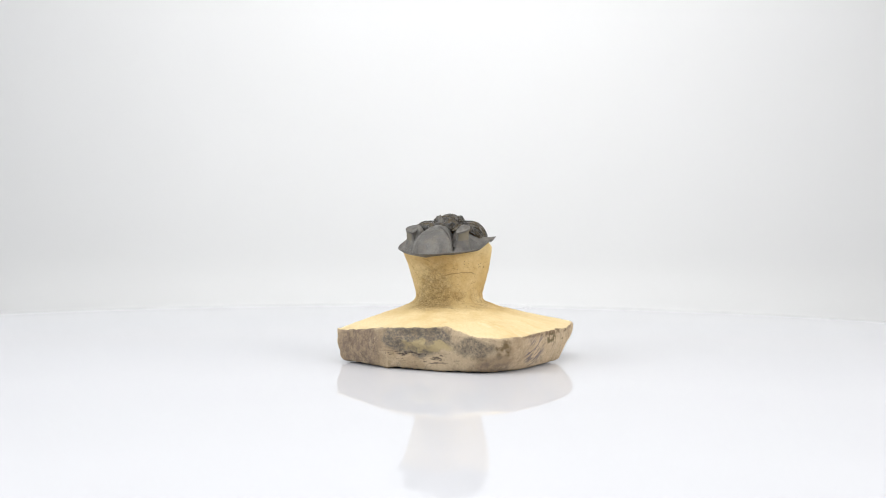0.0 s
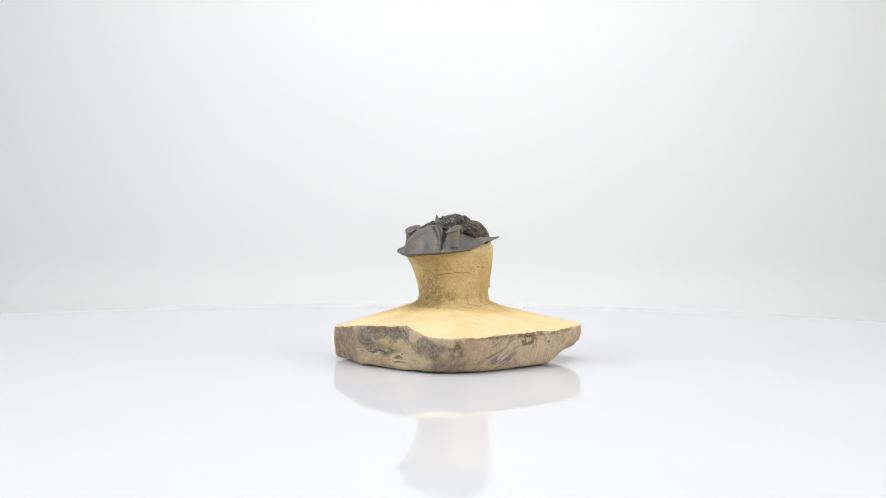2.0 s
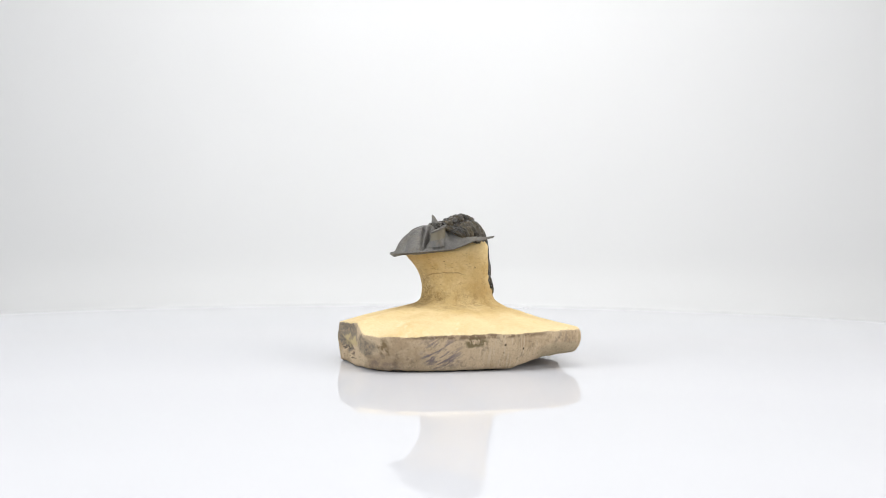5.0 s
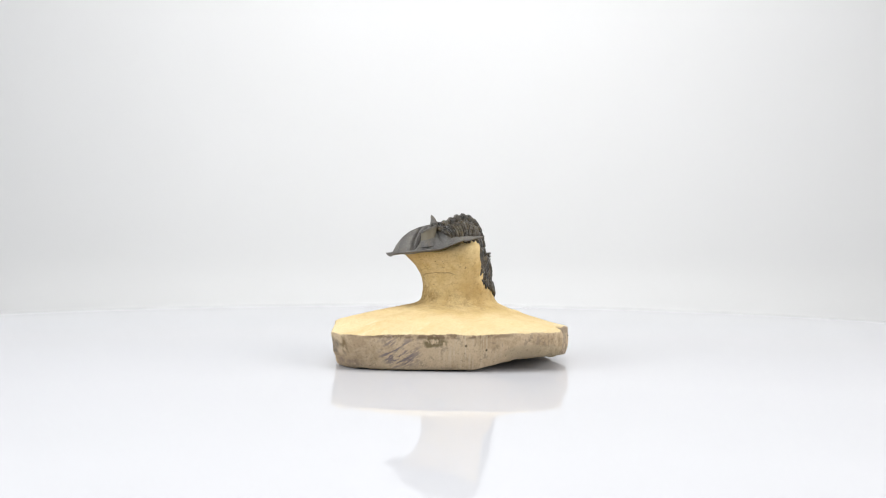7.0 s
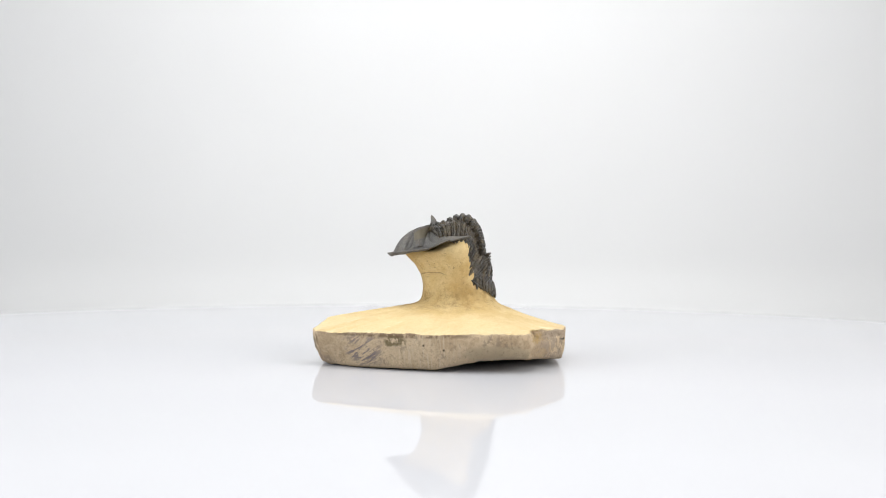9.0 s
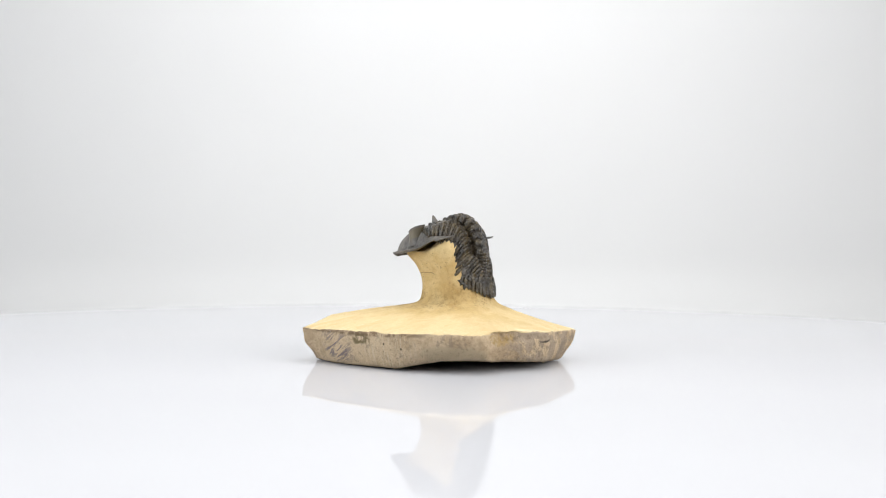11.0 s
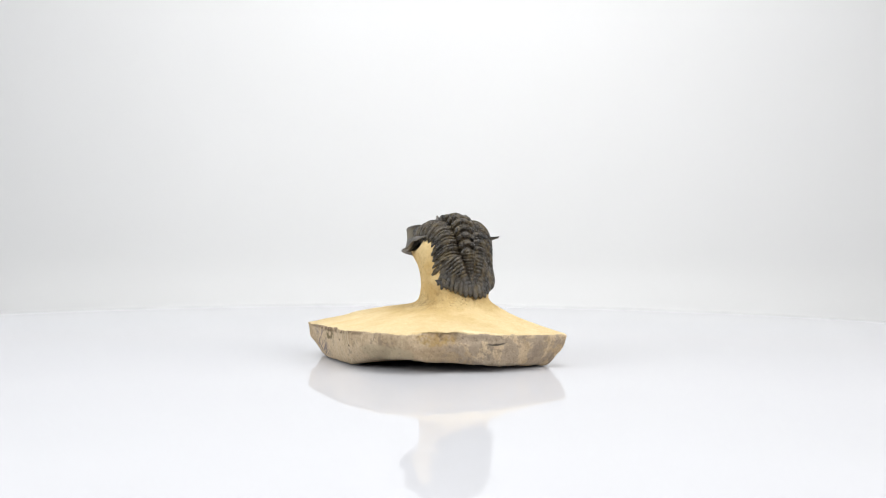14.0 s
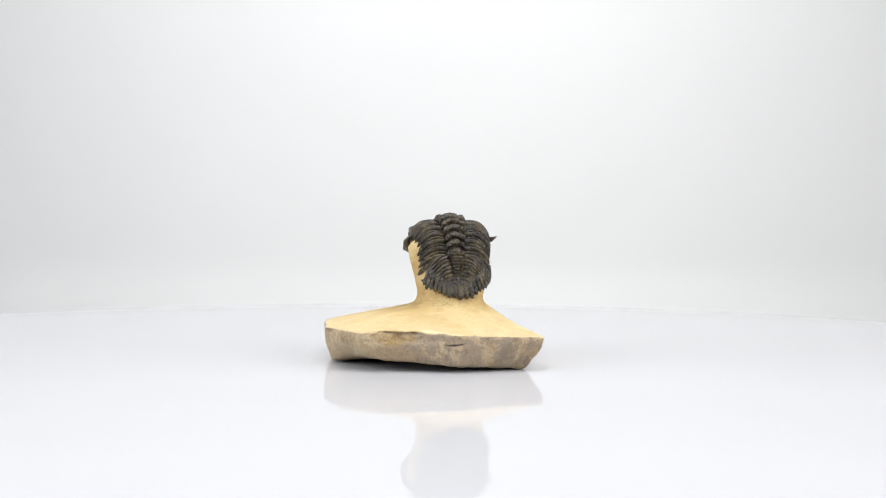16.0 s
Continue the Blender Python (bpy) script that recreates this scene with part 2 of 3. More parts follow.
# ---------------------------------------------------------------- setting
def make_backdrop():
    """White cove: floor, curved corner, back wall; side walls, front wall and ceiling are plain."""
    w, yb, rad, top, floor = 1.6, 1.25, 0.12, 1.5, -0.10
    prof = [(-1.5, floor)]
    prof += [(yb - rad + rad * math.sin(a), floor + rad - rad * math.cos(a)) for a in np.linspace(0, math.pi / 2, 25)]
    prof += [(yb, top)]
    verts = [(sx * w, y, z) for (y, z) in prof for sx in np.linspace(-1, 1, 9)]
    ob = new("backdrop", mesh_of("backdrop", verts, grid_faces(len(prof), 9), [PAPER]))
    return tagged(ob, "seamless matt white paper backdrop curving up behind", "backdrop", kind="structure")


make_backdrop()


def slab_box(name, lo, hi, label, category):
    bm = bmesh.new()
    bmesh.ops.create_cube(bm, size=1)
    for v in bm.verts:
        v.co = [l + (c + 0.5) * (h - l) for c, l, h in zip(v.co, lo, hi)]
    me = bpy.data.meshes.new(name)
    bm.to_mesh(me), bm.free()
    me.materials.append(PAPER)
    return tagged(new(name, me), label, category, kind="structure")


slab_box("wall_west", (-1.66, -1.5, -0.1), (-1.605, 1.25, 1.5), "plain white side wall of the photo tent", "wall")
slab_box("wall_east", (1.605, -1.5, -0.1), (1.66, 1.25, 1.5), "plain white side wall of the photo tent", "wall")
slab_box("wall_south", (-1.66, -1.56, -0.1), (1.66, -1.505, 1.5), "plain white wall behind the camera", "wall")
slab_box("ceiling", (-1.66, -1.56, 1.505), (1.66, 1.30, 1.56), "plain white tent ceiling", "ceiling")


def make_turntable():
    top = new("turntable", None)
    tagged(top, "round white glossy acrylic turntable", "turntable")
    R, seg = 0.335, 420
    prof = [(0.0, 0.0), (0.10, 0.0), (0.20, 0.0), (R - 0.0036, 0.0), (R - 0.003, 0.0), (R - 0.0012, -0.0004), (R - 0.0003, -0.0014), (R, -0.003), (R, -0.011), (R - 0.002, -0.013), (0, -0.013)]
    verts, n = [], len(prof)
    for r, z in prof:
        verts += [(max(r, 1e-5) * math.cos(a), max(r, 1e-5) * math.sin(a), z) for a in np.linspace(0, 2 * math.pi, seg, endpoint=False)]
    under(new("disc", mesh_of("disc", verts, [f[::-1] for f in grid_faces(n, seg, True)], [ACRYLIC])), top)
    prof = [(0.001, -0.013), (0.13, -0.013), (0.14, -0.016), (0.14, -0.092), (0.15, -0.10), (0.001, -0.10)]
    verts = []
    for r, z in prof:
        verts += [(r * math.cos(a), r * math.sin(a), z) for a in np.linspace(0, 2 * math.pi, 64, endpoint=False)]
    under(new("drive_base", mesh_of("drive_base", verts, [f[::-1] for f in grid_faces(len(prof), 64, True)], [PAPER])), top)
    return top


turntable = make_turntable()

# ---------------------------------------------------------------- fossil
fossil = tagged(new("trilobite_fossil", None), "dark grey trilobite on a carved ochre stone neck and rough slab", "fossil")

# the animal's own axes: u forward to the head, v to its left
HEAD = radians(-109)
EF = np.array([math.cos(HEAD), math.sin(HEAD)])
EL = np.array([-math.sin(HEAD), math.cos(HEAD)])


LIFT = 0.7


def uvz(u, v, z):
    """Millimetres along the animal's axes to metres in the fossil's space."""
    p = u * EF + v * EL
    return (p[0] * MM, p[1] * MM, (z + LIFT) * MM)


# corners of the slab: upper edge x, y, z and lower edge x, y, z, millimetres
SLAB = [
    (24.0, -48.8, 11.4, 20.5, -44.0, 0.0), (33.0, -34.0, 11.9, 30, -33.0, 0.0), (46.3, -9.5, 12, 43.2, -9.5, 0.3), (50.8, 10.5, 12.6, 44.8, 8, 3.6),
    (48.6, 22.5, 12.6, 47.4, 21.3, 4.2), (39, 26.5, 12.8, 38, 26.2, 3.0), (24, 40.8, 11.8, 23.5, 40.0, 1.8), (-7.8, 50.3, 10.5, -4, 45, 0.0),
    (-25, 18, 10.8, -22, 16, 0.0), (-39.3, -14, 10.8, -38, -16, 0.5), (-20, -35.2, 13.3, -19, -34.5, 0.0), (1, -44.4, 14.8, 1, -44, 0.0),
    (12, -50.3, 11.2, 10.5, -46.2, 0.0),
]


def slab_edge(n):
    """n rows of upper and lower edge, evenly spread in azimuth, corners slightly rounded."""
    pts = np.array(SLAB, float)
    pts[:, 2] += LIFT
    az = np.degrees(np.arctan2(pts[:, 1], pts[:, 0])) % 360
    pts = pts[np.argsort(az)]
    out = []
    for a in np.linspace(0, 2 * math.pi, n, endpoint=False):
        best = None
        d = np.array([math.cos(a), math.sin(a)])
        for p, q in zip(pts, np.roll(pts, -1, 0)):
            m = np.array([[d[0], p[0] - q[0]], [d[1], p[1] - q[1]]])
            if abs(np.linalg.det(m)) < 1e-9:
                continue
            r, s = np.linalg.solve(m, p[:2])
            if r > 0 and -1e-6 <= s <= 1 + 1e-6:
                best = p + (q - p) * s
        out.append(best)
    out = np.array(out)
    for _ in range(5):
        out = 0.25 * np.roll(out, 1, 0) + 0.5 * out + 0.25 * np.roll(out, -1, 0)
    return out


# neck: height, centre u, half length forward, half length backward, half width
NECK = [(19.9, -5.0, 15.8, 15.8, 14.2), (21.0, -5.0, 13.9, 14.5, 12.3), (23.4, -5.0, 13.2, 13.5, 11.7), (26.8, -5.0, 12.9, 12.2, 12.0), (30.8, -4.6, 13.3, 10.4, 12.5), (34.8, -4.2, 15.3, 9.6, 13.2), (38.3, -3.0, 17.8, 9.6, 13.9), (39.8, -3.0, 19.0, 9.8, 14.2)]


def make_stone():
    n = 640
    edge = slab_edge(n)
    az = np.linspace(0, 2 * math.pi, n, endpoint=False)
    dirs = np.stack([np.cos(az), np.sin(az)], 1)
    rings, kinds = [], []

    def add(p, kind):
        rings.append(np.array(p)), kinds.append(kind)

    up, low = edge[:, :3], edge[:, 3:]
    rag = np.array([noise.noise((d[0] * 9, d[1] * 9, 3.0)) + 0.5 * noise.noise((d[0] * 30, d[1] * 30, 5.0)) for d in dirs])
    add(np.column_stack([dirs * 0.2, np.full(n, 0.35)]), 1)
    add(np.column_stack([low[:, :2] * 0.5, 0.2 + low[:, 2] * 0.25]), 1)
    for k in (0.78, 0.90):
        add(np.column_stack([low[:, :2] * k, 0.05 + low[:, 2] * (0.72 if k < 0.8 else 0.92)]), 1)
    add(np.column_stack([low[:, :2] * 0.975, low[:, 2] + 0.05]), 1)
    add(np.column_stack([low[:, :2], low[:, 2] + 0.6]), 1)
    for k in np.linspace(0.08, 0.95, 15):
        step = up[:, :2] - low[:, :2]
        swell = (0.08 + 0.26 * np.clip(low[:, 2] / 3, 0, 1))[:, None]
        bulge = 1 + 0.012 * math.sin(math.pi * k)
        add(np.column_stack([(low[:, :2] + step * (k + swell * math.sin(math.pi * k))) * bulge, low[:, 2] + 0.6 + (up[:, 2] - low[:, 2] - 0.6) * k]), 1)
    rim = up.copy()
    rim[:, 2] += rag * 0.30
    rim[:, :2] *= (1 - 0.016 * np.clip(rag, 0, 1))[:, None]
    add(np.column_stack([rim[:, :2] * 0.995, rim[:, 2] - 0.1]), 1)
    # upper face, gently domed towards the neck
    def neck_ring(row):
        z, cen, fwd, back = row[:4]
        out = []
        for d in dirs:
            cu, cv = d @ EF, d @ EL
            a, e = (fwd, 2.0) if cu > 0 else (back, 2.9 + 0.5 * smooth_step(z, 32, 37))
            k = smooth_step(z, 19, 34)
            left = 1.13 - 0.29 * smooth_step(cu, -0.6, 0.6)
            half = row[4] * (1 + k * ((left if cv > 0 else 1.16) - 1))
            r = (abs(cu / a) ** e + abs(cv / half) ** e) ** (-1 / e)
            if cv > 0:
                r *= 1 + 0.10 * k * math.exp(-((cu + 0.38) / 0.2) ** 2)
            p = d * r + EF * cen
            out.append((p[0], p[1], z))
        return np.array(out)

    base = neck_ring((NECK[0][0] + LIFT, *NECK[0][1:]))
    for k in np.linspace(0.03, 0.97, 22):
        p = rim * (1 - k) + base * k
        p[:, 2] = rim[:, 2] + (base[:, 2] - rim[:, 2]) * (0.90 * k + 0.10 * k ** 3 + 0.40 * k * (1 - k) * np.clip(dirs @ EF, -0.3, 1))
        add(p, 0)
    zs = [r[0] + LIFT for r in NECK]
    for z in np.linspace(zs[0], zs[-1], 40):
        row = (z, *[lerp_table(z, zs, [r[c] for r in NECK]) for c in (1, 2, 3, 4)])
        add(neck_ring(row), 0)
    # smooth the run of rings up the neck
    first = kinds.index(0) - 1
    for _ in range(4):
        mid = [0.25 * rings[i - 1] + 0.5 * rings[i] + 0.25 * rings[i + 1] for i in range(first + 3, len(rings) - 1)]
        rings[first + 3:len(rings) - 1] = mid
    # core below the shell: rises to the back
    top = rings[-1]
    uu = top[:, :2] @ EF
    mid = EF * -2.0
    rise = 0.34 * np.clip(3.0 - uu, 0, 20)
    rings[-1] = np.column_stack([top[:, :2], top[:, 2] + rise * 0.45])
    add(np.column_stack([mid + (top[:, :2] - mid) * 0.85, top[:, 2] + 0.5 + rise * 1.1]), 0)
    add(np.column_stack([mid + (top[:, :2] - mid) * 0.5, top[:, 2] + 3.2 + rise * 0.9]), 0)
    add(np.column_stack([mid + (top[:, :2] - mid) * 0.02, np.full(n, zs[-1] + 6.2)]), 0)
    v = np.concatenate(rings)
    # roughness of the broken edge, fine unevenness of the prepared face
    out = []
    for i, p in enumerate(v):
        k = kinds[i // n]
        sawn = smooth_step(p[0], 22, 30) * (1 - smooth_step(p[1], -6, 4))
        amp = (0.50 - 0.36 * sawn) if k else 0.10
        u = (p[0] * EF[0] + p[1] * EF[1])
        if not k and u < -6 and 17 < p[2] < 34:
            amp = 0.10 + 0.26 * smooth_step(-u, 6, 13)
        if i // n < 4:
            amp = 0.15
        q = p * (0.22 if k else 0.35)
        d = noise.noise_vector(q) * amp + noise.noise_vector(q * 3.1) * amp * 0.55 + noise.noise_vector(q * 7.0) * amp * 0.3
        out.append((p + np.array(d)) * MM)
    out = np.array(out)
    for i, p in enumerate(out):
        if not kinds[i // n]:
            continue
        x, y, z = p / MM
        away = np.array([x, y]) / (math.hypot(x, y) + 1e-9)
        cut = 0.0
        if y < -20:
            # hollow in the chipped front, with a slanting ridge in it
            hollow = math.exp(-(((x + 8) / 9.5) ** 4)) * smooth_step(z, 3.8, 5.5) * (1 - smooth_step(z, 12.5, 15.0))
            cut += hollow * (1.5 - 1.6 * math.exp(-((z - 9.0 + 0.22 * (x + 8)) / 1.5) ** 2))
        if y > 10 and x > 10:
            # break under the rim on the far side
            cut += 2.0 * math.exp(-(((x - 38) / 9) ** 4)) * smooth_step(z, 9.2, 10.6) * (0.6 + 0.8 * noise.noise((x * 0.35, y * 0.35, z * 0.5)))
        out[i, :2] -= away * cut * MM
    out[:, 2] -= out[:, 2].min()
    faces = grid_faces(len(rings), n, True)
    slots = []
    for i in range(len(rings) - 1):
        slots += [1 if kinds[i + 1] else 0] * n
    ob = new("stone_matrix", mesh_of("stone_matrix", out, [f[::-1] for f in faces][::1], [SANDSTONE, BROKEN], slots))
    return under(ob, fossil, "ochre limestone neck on a slab with grey-brown broken edges")


stone = make_stone()


# ---- head shield: a margin that runs from the snout to the tip of each cheek spine, and the ground between
# midline of the head, u and z
MID_U = [2.0, 4.5, 7.0, 10.0, 13.0, 16.0, 18.0, 19.3, 20.2, 21.0, 22.2]
MID_Z = [50.4, 50.5, 50.1, 49.3, 47.9, 45.6, 43.0, 40.6, 39.3, 39.2, 39.5]
# half width of the central lobe
LOBE_U = [2.0, 5.0, 8.0, 11.0, 14.0, 17.0, 19.0, 20.4]
LOBE_W = [4.4, 4.7, 5.6, 7.2, 7.9, 6.6, 4.4, 2.0]
# hind border from the neck to the tip of the cheek spine: u, v, z
HIND_U = [4.2, 3.8, 3.2, 2.2, 0.2, -3.6, -8.2, -12.7]
HIND_V = [0.0, 4.5, 8.0, 10.6, 12.6, 14.2, 15.5, 16.8]
HIND_Z = [46.5, 47.4, 47.4, 46.4, 45.4, 45.0, 45.5, 46.2]


def margin_point(a, side):
    """Margin from the snout (0) over the widest place (0.6) to the tip of the spine (1)."""
    half = 15.7 if side > 0 else 17.6
    if a < 0.6:
        psi = (a / 0.6) * math.pi / 2
        c, sn = math.cos(psi), math.sin(psi)
        r = (abs(c / 20.2) ** 1.48 + abs(sn / half) ** 1.48) ** (-1 / 1.48)
        u, v = 2 + r * c, r * sn
    else:
        t = (a - 0.6) / 0.4
        u, v = 2 - 14.7 * t, half + (16.85 - half) * t + 0.9 * math.sin(math.pi * t) * (1 if side > 0 else 0.3)
    return u, v, 38.9 + 0.30 * max(0.0, 4.0 - u) + 0.0075 * v * v


def inner_point(a):
    if a < 0.34:
        t = a / 0.34
        u = 18.5 - 14.3 * t
        return u, 0.0, 39.6 + 6.9 * smooth_step(t, 0.0, 0.8)
    t = (a - 0.34) / 0.66
    return curve(t, HIND_U), curve(t, HIND_V), curve(t, HIND_Z)


def head_relief(u, v, z, d):
    """Height of the head at (u, v): z is the cheek there, d the distance to the margin."""
    av = abs(v)
    z += 0.6 * math.exp(-(d / 0.6) ** 2) - 0.75 * math.exp(-((d - 1.8) / 0.8) ** 2)
    w = lerp_table(u, LOBE_U, LOBE_W)
    if av < w and u < 20.4:
        top = lerp_table(u, MID_U, MID_Z)
        z += max(top - z, 0.0) * (1 - (av / w) ** 2.3) ** 0.62 * smooth_step(d, 0.3, 2.2)
        for at, deep in ((9.6, 1.8), (7.0, 1.6)):
            z -= deep * math.exp(-((u - at - 0.62 * (av - 2.4)) / 0.5) ** 2) * smooth_step(av, 0.8, 2.2) * (1 - smooth_step(av, w - 1.0, w))
        z -= 0.9 * math.exp(-((u - 5.1) / 0.5) ** 2)
    if u < 20.6:
        z -= 1.45 * math.exp(-((av - w) / 0.55) ** 2) * smooth_step(d, 1.6, 3.6)
    # lobe that carries the eye
    z += 4.0 * math.exp(-((u - 6.8) / 3.4) ** 2 - ((av - 9.6) / (2.6 if av < 9.6 else 1.75)) ** 2) * smooth_step(d, 0.2, 2.6)
    z += 2.2 * math.exp(-((u - 6.0) / 2.6) ** 2 - ((av - 7.3) / 1.5) ** 2)
    return z


def make_head():
    nw, na = 46, 150
    verts = []
    for j in range(2 * na - 1):
        a = abs(j - na + 1) / (na - 1)
        side = 1 if j >= na - 1 else -1
        m = np.array(margin_point(a, side))
        i = np.array(inner_point(a))
        reach = float(np.hypot(*(m - i)[:2]))
        for k in range(nw):
            w = k / (nw - 1)
            p = m * (1 - w) + i * w
            rise = smooth_step(w, 0.0, 1.0) * 0.55 + w * 0.45
            z = m[2] + (i[2] - m[2]) * rise
            spine = smooth_step(a, 0.62, 0.80)
            fade = smooth_step(1 - a, 0.0, 0.16)
            z += spine * 0.32 * reach * math.sin(math.pi * w) ** 0.8 * fade
            # raised hind border
            if a > 0.36:
                z += 0.75 * math.exp(-((1 - w) * reach / 0.8) ** 2) * (1 - 0.6 * spine) * fade - 0.7 * math.exp(-(((1 - w) * reach - 2.1) / 0.8) ** 2) * (1 - spine)
            z = head_relief(p[0], p[1], z, w * reach) if spine < 1 else z
            verts.append(uvz(p[0], side * p[1], z))
    me = mesh_of("head_shield", verts, grid_faces(2 * na - 1, nw), [SHELL])
    bm = bmesh.new()
    bm.from_mesh(me)
    bmesh.ops.remove_doubles(bm, verts=bm.verts, dist=0.00002)
    bmesh.ops.recalc_face_normals(bm, faces=bm.faces)
    if sum(f.normal.z for f in bm.faces) < 0:
        bmesh.ops.reverse_faces(bm, faces=bm.faces)
    bm.to_mesh(me), bm.free()
    ob = new("head_shield", me)
    md = ob.modifiers.new("solid", "SOLIDIFY")
    md.thickness, md.offset = 0.5 * MM, -1
    under(ob, fossil, "broad smooth dark grey head shield with swept-back cheek spines")
    # ring behind the central lobe
    verts, ns, nq = [], 17, 40
    for i in range(ns):
        a = 2 * math.pi * i / (ns - 1)
        for j in range(nq):
            q = -1 + 2 * j / (nq - 1)
            v = 9.0 * q
            zc = 50.3 - 3.6 * abs(q) ** 1.6 + 0.35 * math.exp(-((abs(v) - 4.0) / 1.0) ** 2)
            th = 1.05 - 0.45 * abs(q)
            verts.append(uvz(3.6 - 0.9 * abs(q) + 1.25 * th * math.cos(a), v, zc + 0.9 * th * math.sin(a)))
    under(new("neck_ring", mesh_of("neck_ring", verts, grid_faces(ns, nq), [SHELL])), ob)
    # eyes: crescent towers, lens wall outside, hollowed lid that slopes to the middle of the head
    for side in (1, -1):
        cu, cv, zb, zt = 7.0, (9.7 if side > 0 else 10.3), 42.8, 48.3
        lid = [(1.06, 0.0), (1.17, 0.20), (1.16, 0.42), (1.04, 0.50), (0.82, 0.20), (0.5, -0.25), (0.02, -0.50)]
        wall = [(1.45, 0.0), (1.28, 0.14), (1.14, 0.30), (1.03, 0.46), (1.00, 0.64), (1.00, 0.82), (1.04, 0.95)]
        verts, na = [], 44
        for k, h in wall:
            for a in np.linspace(0, 2 * math.pi, na, endpoint=False):
                du, dv = 2.85 * k * math.cos(a), 2.0 * k * math.sin(a)
                bend = -0.12 * du * du
                top = zt - 0.46 * du + 0.10 * dv
                base = zb - 0.20 * du - 0.25 * dv
                verts.append(uvz(cu + du, side * (cv + dv + bend + 0.35 * h), base + (top - base) * h))
        for k, dz in lid:
            for a in np.linspace(0, 2 * math.pi, na, endpoint=False):
                du, dv = 2.85 * k * math.cos(a), 2.0 * k * math.sin(a)
                bend = -0.12 * du * du
                verts.append(uvz(cu + du, side * (cv + dv + bend + 0.35), zt - 0.46 * du + 0.10 * dv + dz))
        eye = under(new("eye", mesh_of("eye", verts, grid_faces(len(wall) + len(lid), na, True), [SHELL])), ob, "raised tower-like compound eye")
        verts, nz, nb = [], 9, 24
        for i in range(nz):
            h = 0.42 + 0.53 * i / (nz - 1)
            k = 1.03 + 0.04 * max(0.0, 0.5 - h) / 0.08 + 0.04 * smooth_step(h, 0.82, 0.95)
            for a in np.linspace(radians(2), radians(178), nb):
                du, dv = 2.85 * k * math.cos(a), 2.0 * k * math.sin(a)
                top, base = zt - 0.46 * du + 0.10 * dv, zb - 0.20 * du - 0.25 * dv
                verts.append(uvz(cu + du, side * (cv + dv - 0.12 * du * du + 0.35 * h), base + (top - base) * h))
        under(new("lens", mesh_of("lens", verts, grid_faces(nz, nb), [LENS_MAT])), eye, "brown faceted lens surface")
    verts, ns, na = [], 14, 16
    for i in range(ns):
        t = i / (ns - 1)
        r = 1.75 * (1 - t) ** 0.62 + 0.03
        for a in np.linspace(0, 2 * math.pi, na, endpoint=False):
            verts.append(uvz(3.9 + r * math.cos(a) + 1.2 * t * t, 0.75 * r * math.sin(a), 49.6 + 4.5 * t))
    under(new("neck_spine", mesh_of("neck_spine", verts, grid_faces(ns, na, True), [SHELL])), ob, "short upright spine")
    return ob


make_head()

# ---- body: crest line and side line of the arched thorax, in u and z
CREST_U = [3.2, 0.5, -2.5, -5.5, -8.6, -11.4, -13.4, -14.7, -15.4, -15.8]
CREST_Z = [50.9, 51.4, 52.9, 54.1, 54.1, 52.4, 49.6, 46.0, 42.4, 38.7]
SIDE_U = [0.0, -1.2, -2.9, -4.8, -6.5, -7.8, -8.8, -9.4, -9.8, -10.0]
SIDE_Z = [45.6, 45.3, 44.9, 44.3, 43.4, 42.0, 40.2, 38.2, 36.0, 33.7]
# cross section from the crest to the edge: share of the half width, share of the drop
ACROSS_V = [0.0, 0.13, 0.25, 0.36, 0.48, 0.60, 0.71, 0.81, 0.90, 0.965, 1.0]
ACROSS_D = [0.0, 0.03, 0.09, 0.195, 0.205, 0.22, 0.275, 0.38, 0.54, 0.76, 1.0]
SEGMENTS = 11
AXIS_A = 0.29


def body_point(s, q):
    """s along the body, q from -1 (right edge) to 1 (left edge): a point of the smooth back."""
    cu, cz = curve(s, CREST_U), curve(s, CREST_Z)
    eu, ez = curve(s, SIDE_U), curve(s, SIDE_Z)
    a = abs(q)
    drop = curve(a, ACROSS_D)
    wide = math.sin(math.pi * min(max(s, 0.0) * 1.1, 1.0))
    half = (14.7 + 1.1 * wide - 0.5 * smooth_step(s, 0.5, 1.0)) if q > 0 else (15.0 + 1.2 * wide + 0.2 * s)
    narrow = 1 - 0.40 * smooth_step(s, 0.35, 1.05) * (1 - smooth_step(a, 0.3, 0.75))
    v = half * curve(a, ACROSS_V) * narrow * (1 if q > 0 else -1)
    return np.array([cu + (eu - cu) * drop, v, cz + (ez - cz) * drop])


def body_normal(s, q):
    e = 0.03
    a = body_point(s + e, q) - body_point(s - e, q)
    b = body_point(s, min(q + e, 1)) - body_point(s, max(q - e, -1))
    n = np.cross(a, b)
    n /= np.linalg.norm(n) + 1e-9
    out = body_point(s, q) - np.array([-6, 0, 38.0])
    return n if n @ out > 0 else -n


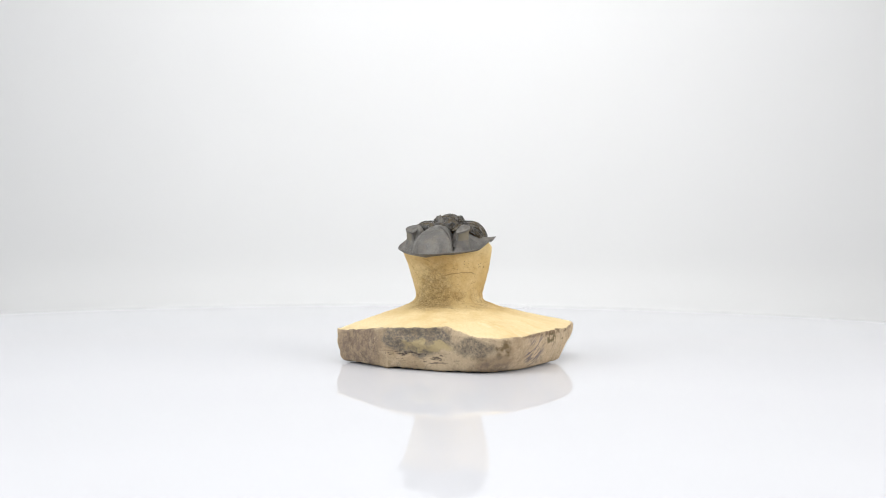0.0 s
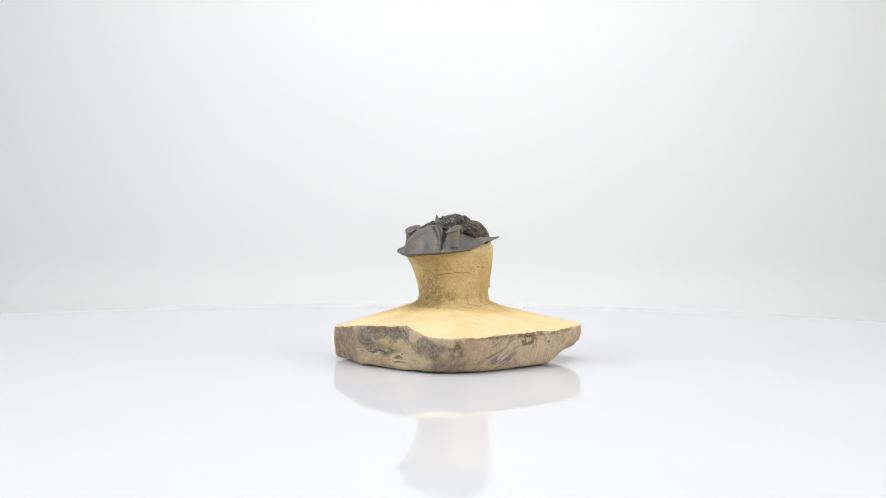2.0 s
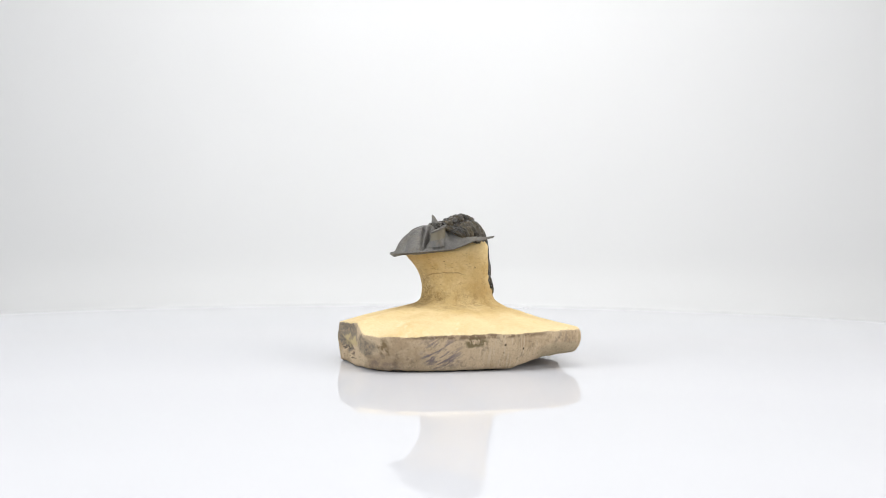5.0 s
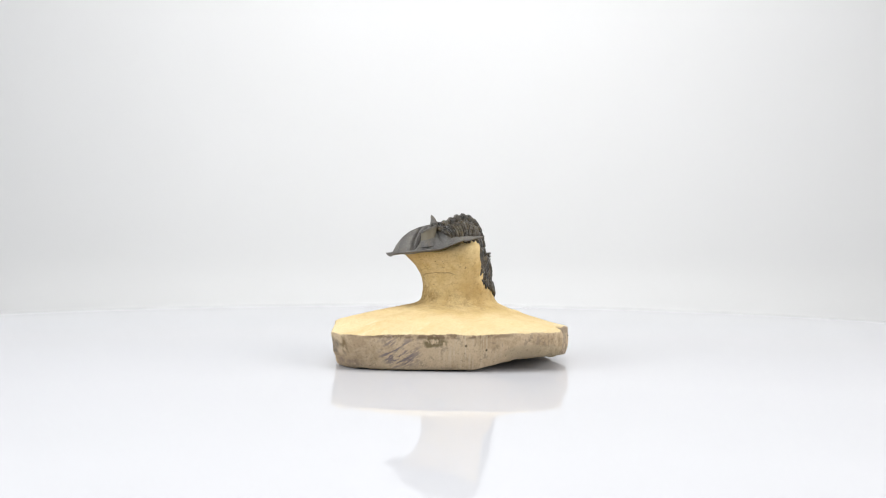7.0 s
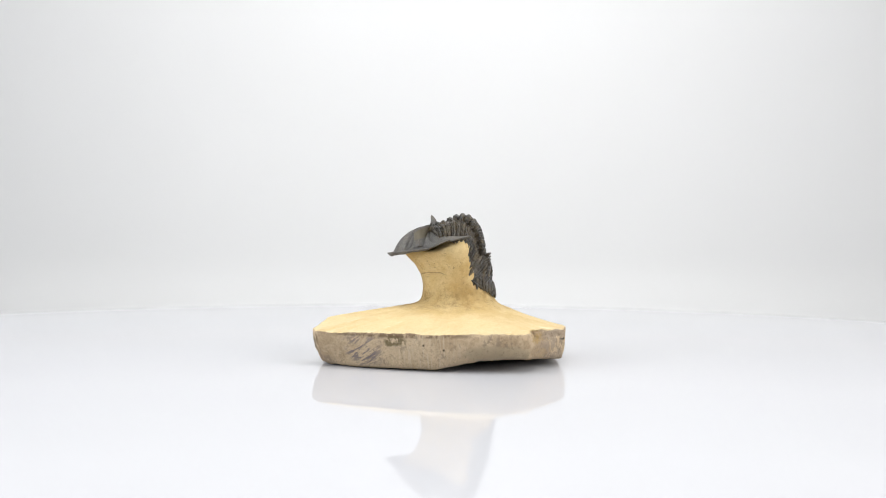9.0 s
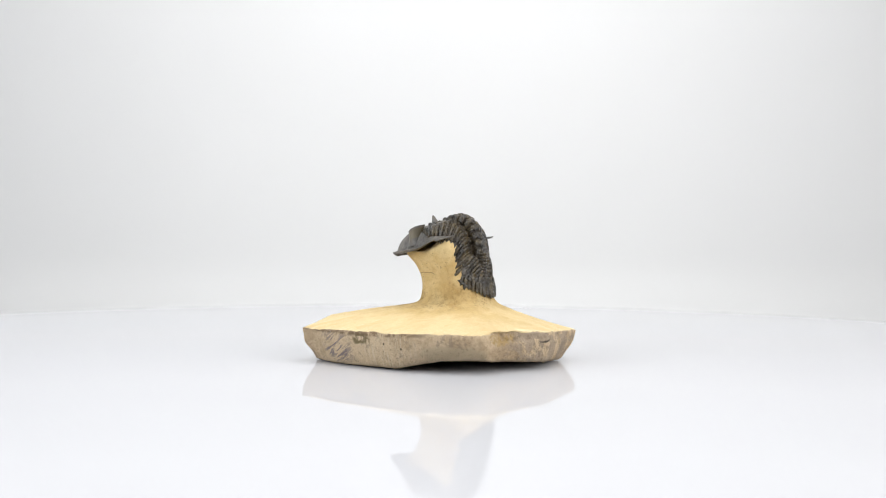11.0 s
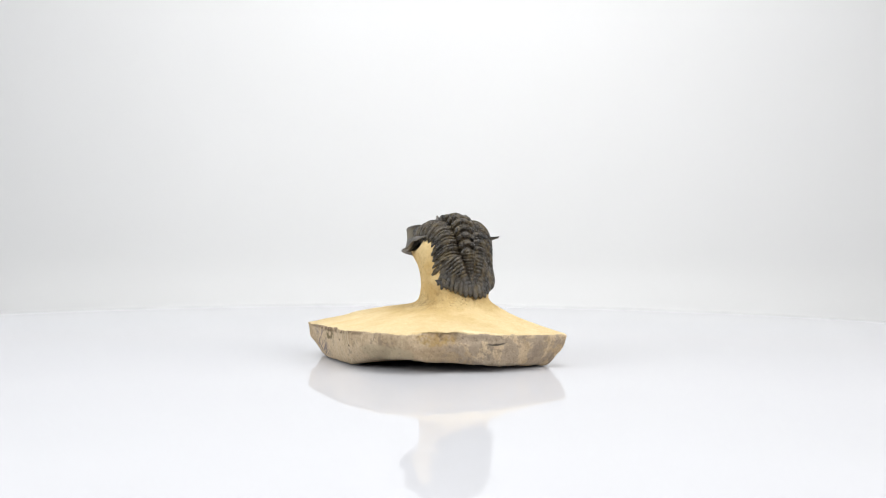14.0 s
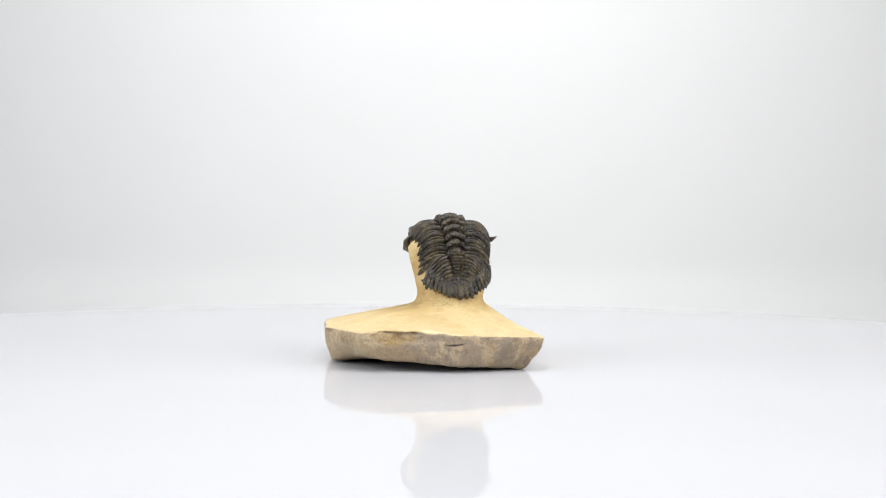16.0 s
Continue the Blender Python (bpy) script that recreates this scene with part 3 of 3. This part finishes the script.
def make_thorax():
    ds = 1 / SEGMENTS
    for i in range(-1, SEGMENTS + 1):
        s0 = (i + 0.5) * ds
        seg = under(new("thorax_segment", None), fossil)
        last = i == SEGMENTS
        for name, side in ((("pleura", 1), ("pleura", -1)) if last else (("axial_ring", 0), ("pleura", 1), ("pleura", -1))):
            ns, nq = 25, (33 if side == 0 else 36)
            verts = []
            for k in range(ns):
                t = k / (ns - 1)
                for j in range(nq):
                    f = j / (nq - 1)
                    if side == 0:
                        q = AXIS_A * (-1 + 2 * f)
                        w = abs(q) / AXIS_A
                        # rounded ring, steeper behind; knob at each end
                        ring = smooth_step(t, 0.02, 0.50) * (1 - smooth_step(t, 0.72, 0.98))
                        lift = -1.05 + 1.45 * ring * (1 - 0.2 * w)
                        lift += 0.60 * math.exp(-((w - 0.74) / 0.13) ** 2) * ring - 0.8 * smooth_step(w, 0.88, 1.0)
                        lift -= 0.35 * math.exp(-((w - 0.52) / 0.09) ** 2) * ring
                        shift = -0.030 * (1 - w * w)
                        s = s0 + ds * (t - 0.5) * 1.12 + shift
                    else:
                        a = AXIS_A * 0.95 + (1 - AXIS_A * 0.95) * f
                        q = side * a
                        ridge = max(1 - abs(2 * t - 1.06) ** 2.6, 0.0)
                        ridge -= 0.62 * math.exp(-((t - 0.40) / 0.085) ** 2) * smooth_step(f, 0.02, 0.12) * (1 - smooth_step(f, 0.75, 0.97))
                        tip = smooth_step(a, 0.86, 1.0)
                        lift = -1.5 + 1.35 * ridge - 0.6 * (1 - smooth_step(f, 0.0, 0.08)) - 0.8 * tip - (0.9 * (1 - smooth_step(f, 0.4, 0.8)) if last else 0.0)
                        shift = 0.02 * math.sin(math.pi * min(f * 1.6, 1)) * -1 + 0.115 * f * f
                        s = s0 + ds * (t - 0.5) * 1.10 * (1 - 0.25 * tip) + shift
                    p, nrm = body_point(s, q), body_normal(min(max(s, 0.0), 1.0), q)
                    verts.append(uvz(*(p + nrm * lift)))
            ob = new(name, mesh_of(name, verts, grid_faces(ns, nq), [BODY]))
            md = ob.modifiers.new("solid", "SOLIDIFY")
            md.thickness, md.offset = 0.4 * MM, 0
            under(ob, seg)


make_thorax()


def tail_point(q, t):
    """Tail shield: q across, t from the last body ring down to the tip; its margin is the circle of radius 1."""
    a = abs(q)
    return np.array([-16.1 - 3.7 * t + (6.0 if q > 0 else 5.0) * a ** 2.2 * (1 - 0.35 * max(t, 0)), (13.2 if q > 0 else 15.2) * q, 38.6 - 13.2 * t - 5.2 * a ** 2.2])


def make_tail():
    verts, nr, na = [], 40, 121
    for i in range(nr):
        rho = (i + 0.001) / (nr - 1)
        for th in np.linspace(radians(-97), radians(97), na):
            q, t = rho * math.sin(th), rho * math.cos(th)
            a = abs(q)
            axis_w = 0.21 * max(1 - t / 0.76, 0.0)
            field = smooth_step(a, axis_w, axis_w + 0.07) * (1 - smooth_step(rho, 0.62, 0.76)) * smooth_step(t, -0.1, 0.05)
            ph = (t - 0.10 * a - 0.38 * a * a) * 9.5
            rib = 1.0 * (abs(math.sin(ph * math.pi)) ** 0.8 - 0.5) * field
            swell = 1.5 * math.exp(-((rho - 0.42) / 0.24) ** 2) * smooth_step(a, 0.1, 0.3) - 0.5 * math.exp(-((rho - 0.92) / 0.07) ** 2)
            lift = rib + swell - 1.1 + 0.9 * smooth_step(a, 0.5, 0.9)
            p = tail_point(q, t)
            verts.append(uvz(p[0] - 0.92 * lift, p[1] + 0.25 * lift * math.sin(th), p[2] + 0.30 * lift))
    ob = new("tail_shield", mesh_of("tail_shield", verts, grid_faces(nr, na), [BODY]))
    md = ob.modifiers.new("solid", "SOLIDIFY")
    md.thickness, md.offset = 0.6 * MM, 0
    under(ob, fossil, "ribbed dark tail shield with a fringe of spines")
    # tapering ringed axis
    verts, ns, na = [], 130, 18
    for i in range(ns):
        t = i / (ns - 1)
        c = tail_point(0, t * 0.80 - 0.06)
        ring = abs(math.sin(t * 10 * math.pi)) ** 0.6
        w = 3.2 * (1 - 0.80 * t) * (0.88 + 0.16 * ring)
        for a in np.linspace(-math.pi / 2, math.pi / 2, na):
            out = (0.6 * w + 1.5 * (1 - t)) * math.cos(a) * (0.78 + 0.26 * ring)
            verts.append(uvz(c[0] + 1.1 - 0.95 * out, w * math.sin(a), c[2] + 0.30 * out - 0.25 * math.cos(a)))
    under(new("tail_axis", mesh_of("tail_axis", verts, grid_faces(ns, na), [BODY])), ob)
    # fringe of flattened spines, all swept downwards
    rnd = random.Random(4)
    for i in range(17):
        th = radians(-80 + 154 * i / 16)
        size = (1.0 + 0.15 * rnd.uniform(-1, 1)) * (1 - 0.25 * abs(math.sin(th)))
        verts, ns, na = [], 12, 12
        way = np.array([0.42 * math.sin(th), 0.75 + 0.25 * math.cos(th)])
        way /= np.linalg.norm(way)
        for k in range(ns):
            f = k / (ns - 1)
            at = 0.78 * np.array([math.sin(th), math.cos(th)]) + way * 0.40 * f * size
            c = tail_point(at[0], at[1])
            w = (1.38 * max(math.sin(math.pi * (0.24 + 0.76 * f)), 0.0) ** 0.5 + 0.02) * size
            across = np.array([0.30 * abs(math.sin(th)), way[1], -way[0]])
            out = np.array([-0.92, 0.30 * math.sin(th), 0.26])
            for a in np.linspace(0, 2 * math.pi, na, endpoint=False):
                verts.append(uvz(*(c + across * w * math.cos(a) + out * (0.55 * w * math.sin(a) - 0.55 - 0.3 * f))))
        under(new("fringe_spine", mesh_of("fringe_spine", verts, grid_faces(ns, na, True), [BODY])), ob)
    return ob


make_tail()


# ---------------------------------------------------------------- movement
def motions():
    rows = [(k * 0.25, pose(0, 0, 0, 0, 0, -TURN_RATE * k * 0.25)) for k in range(65)]
    walk(fossil, rows)
    walk(turntable, rows)


motions()
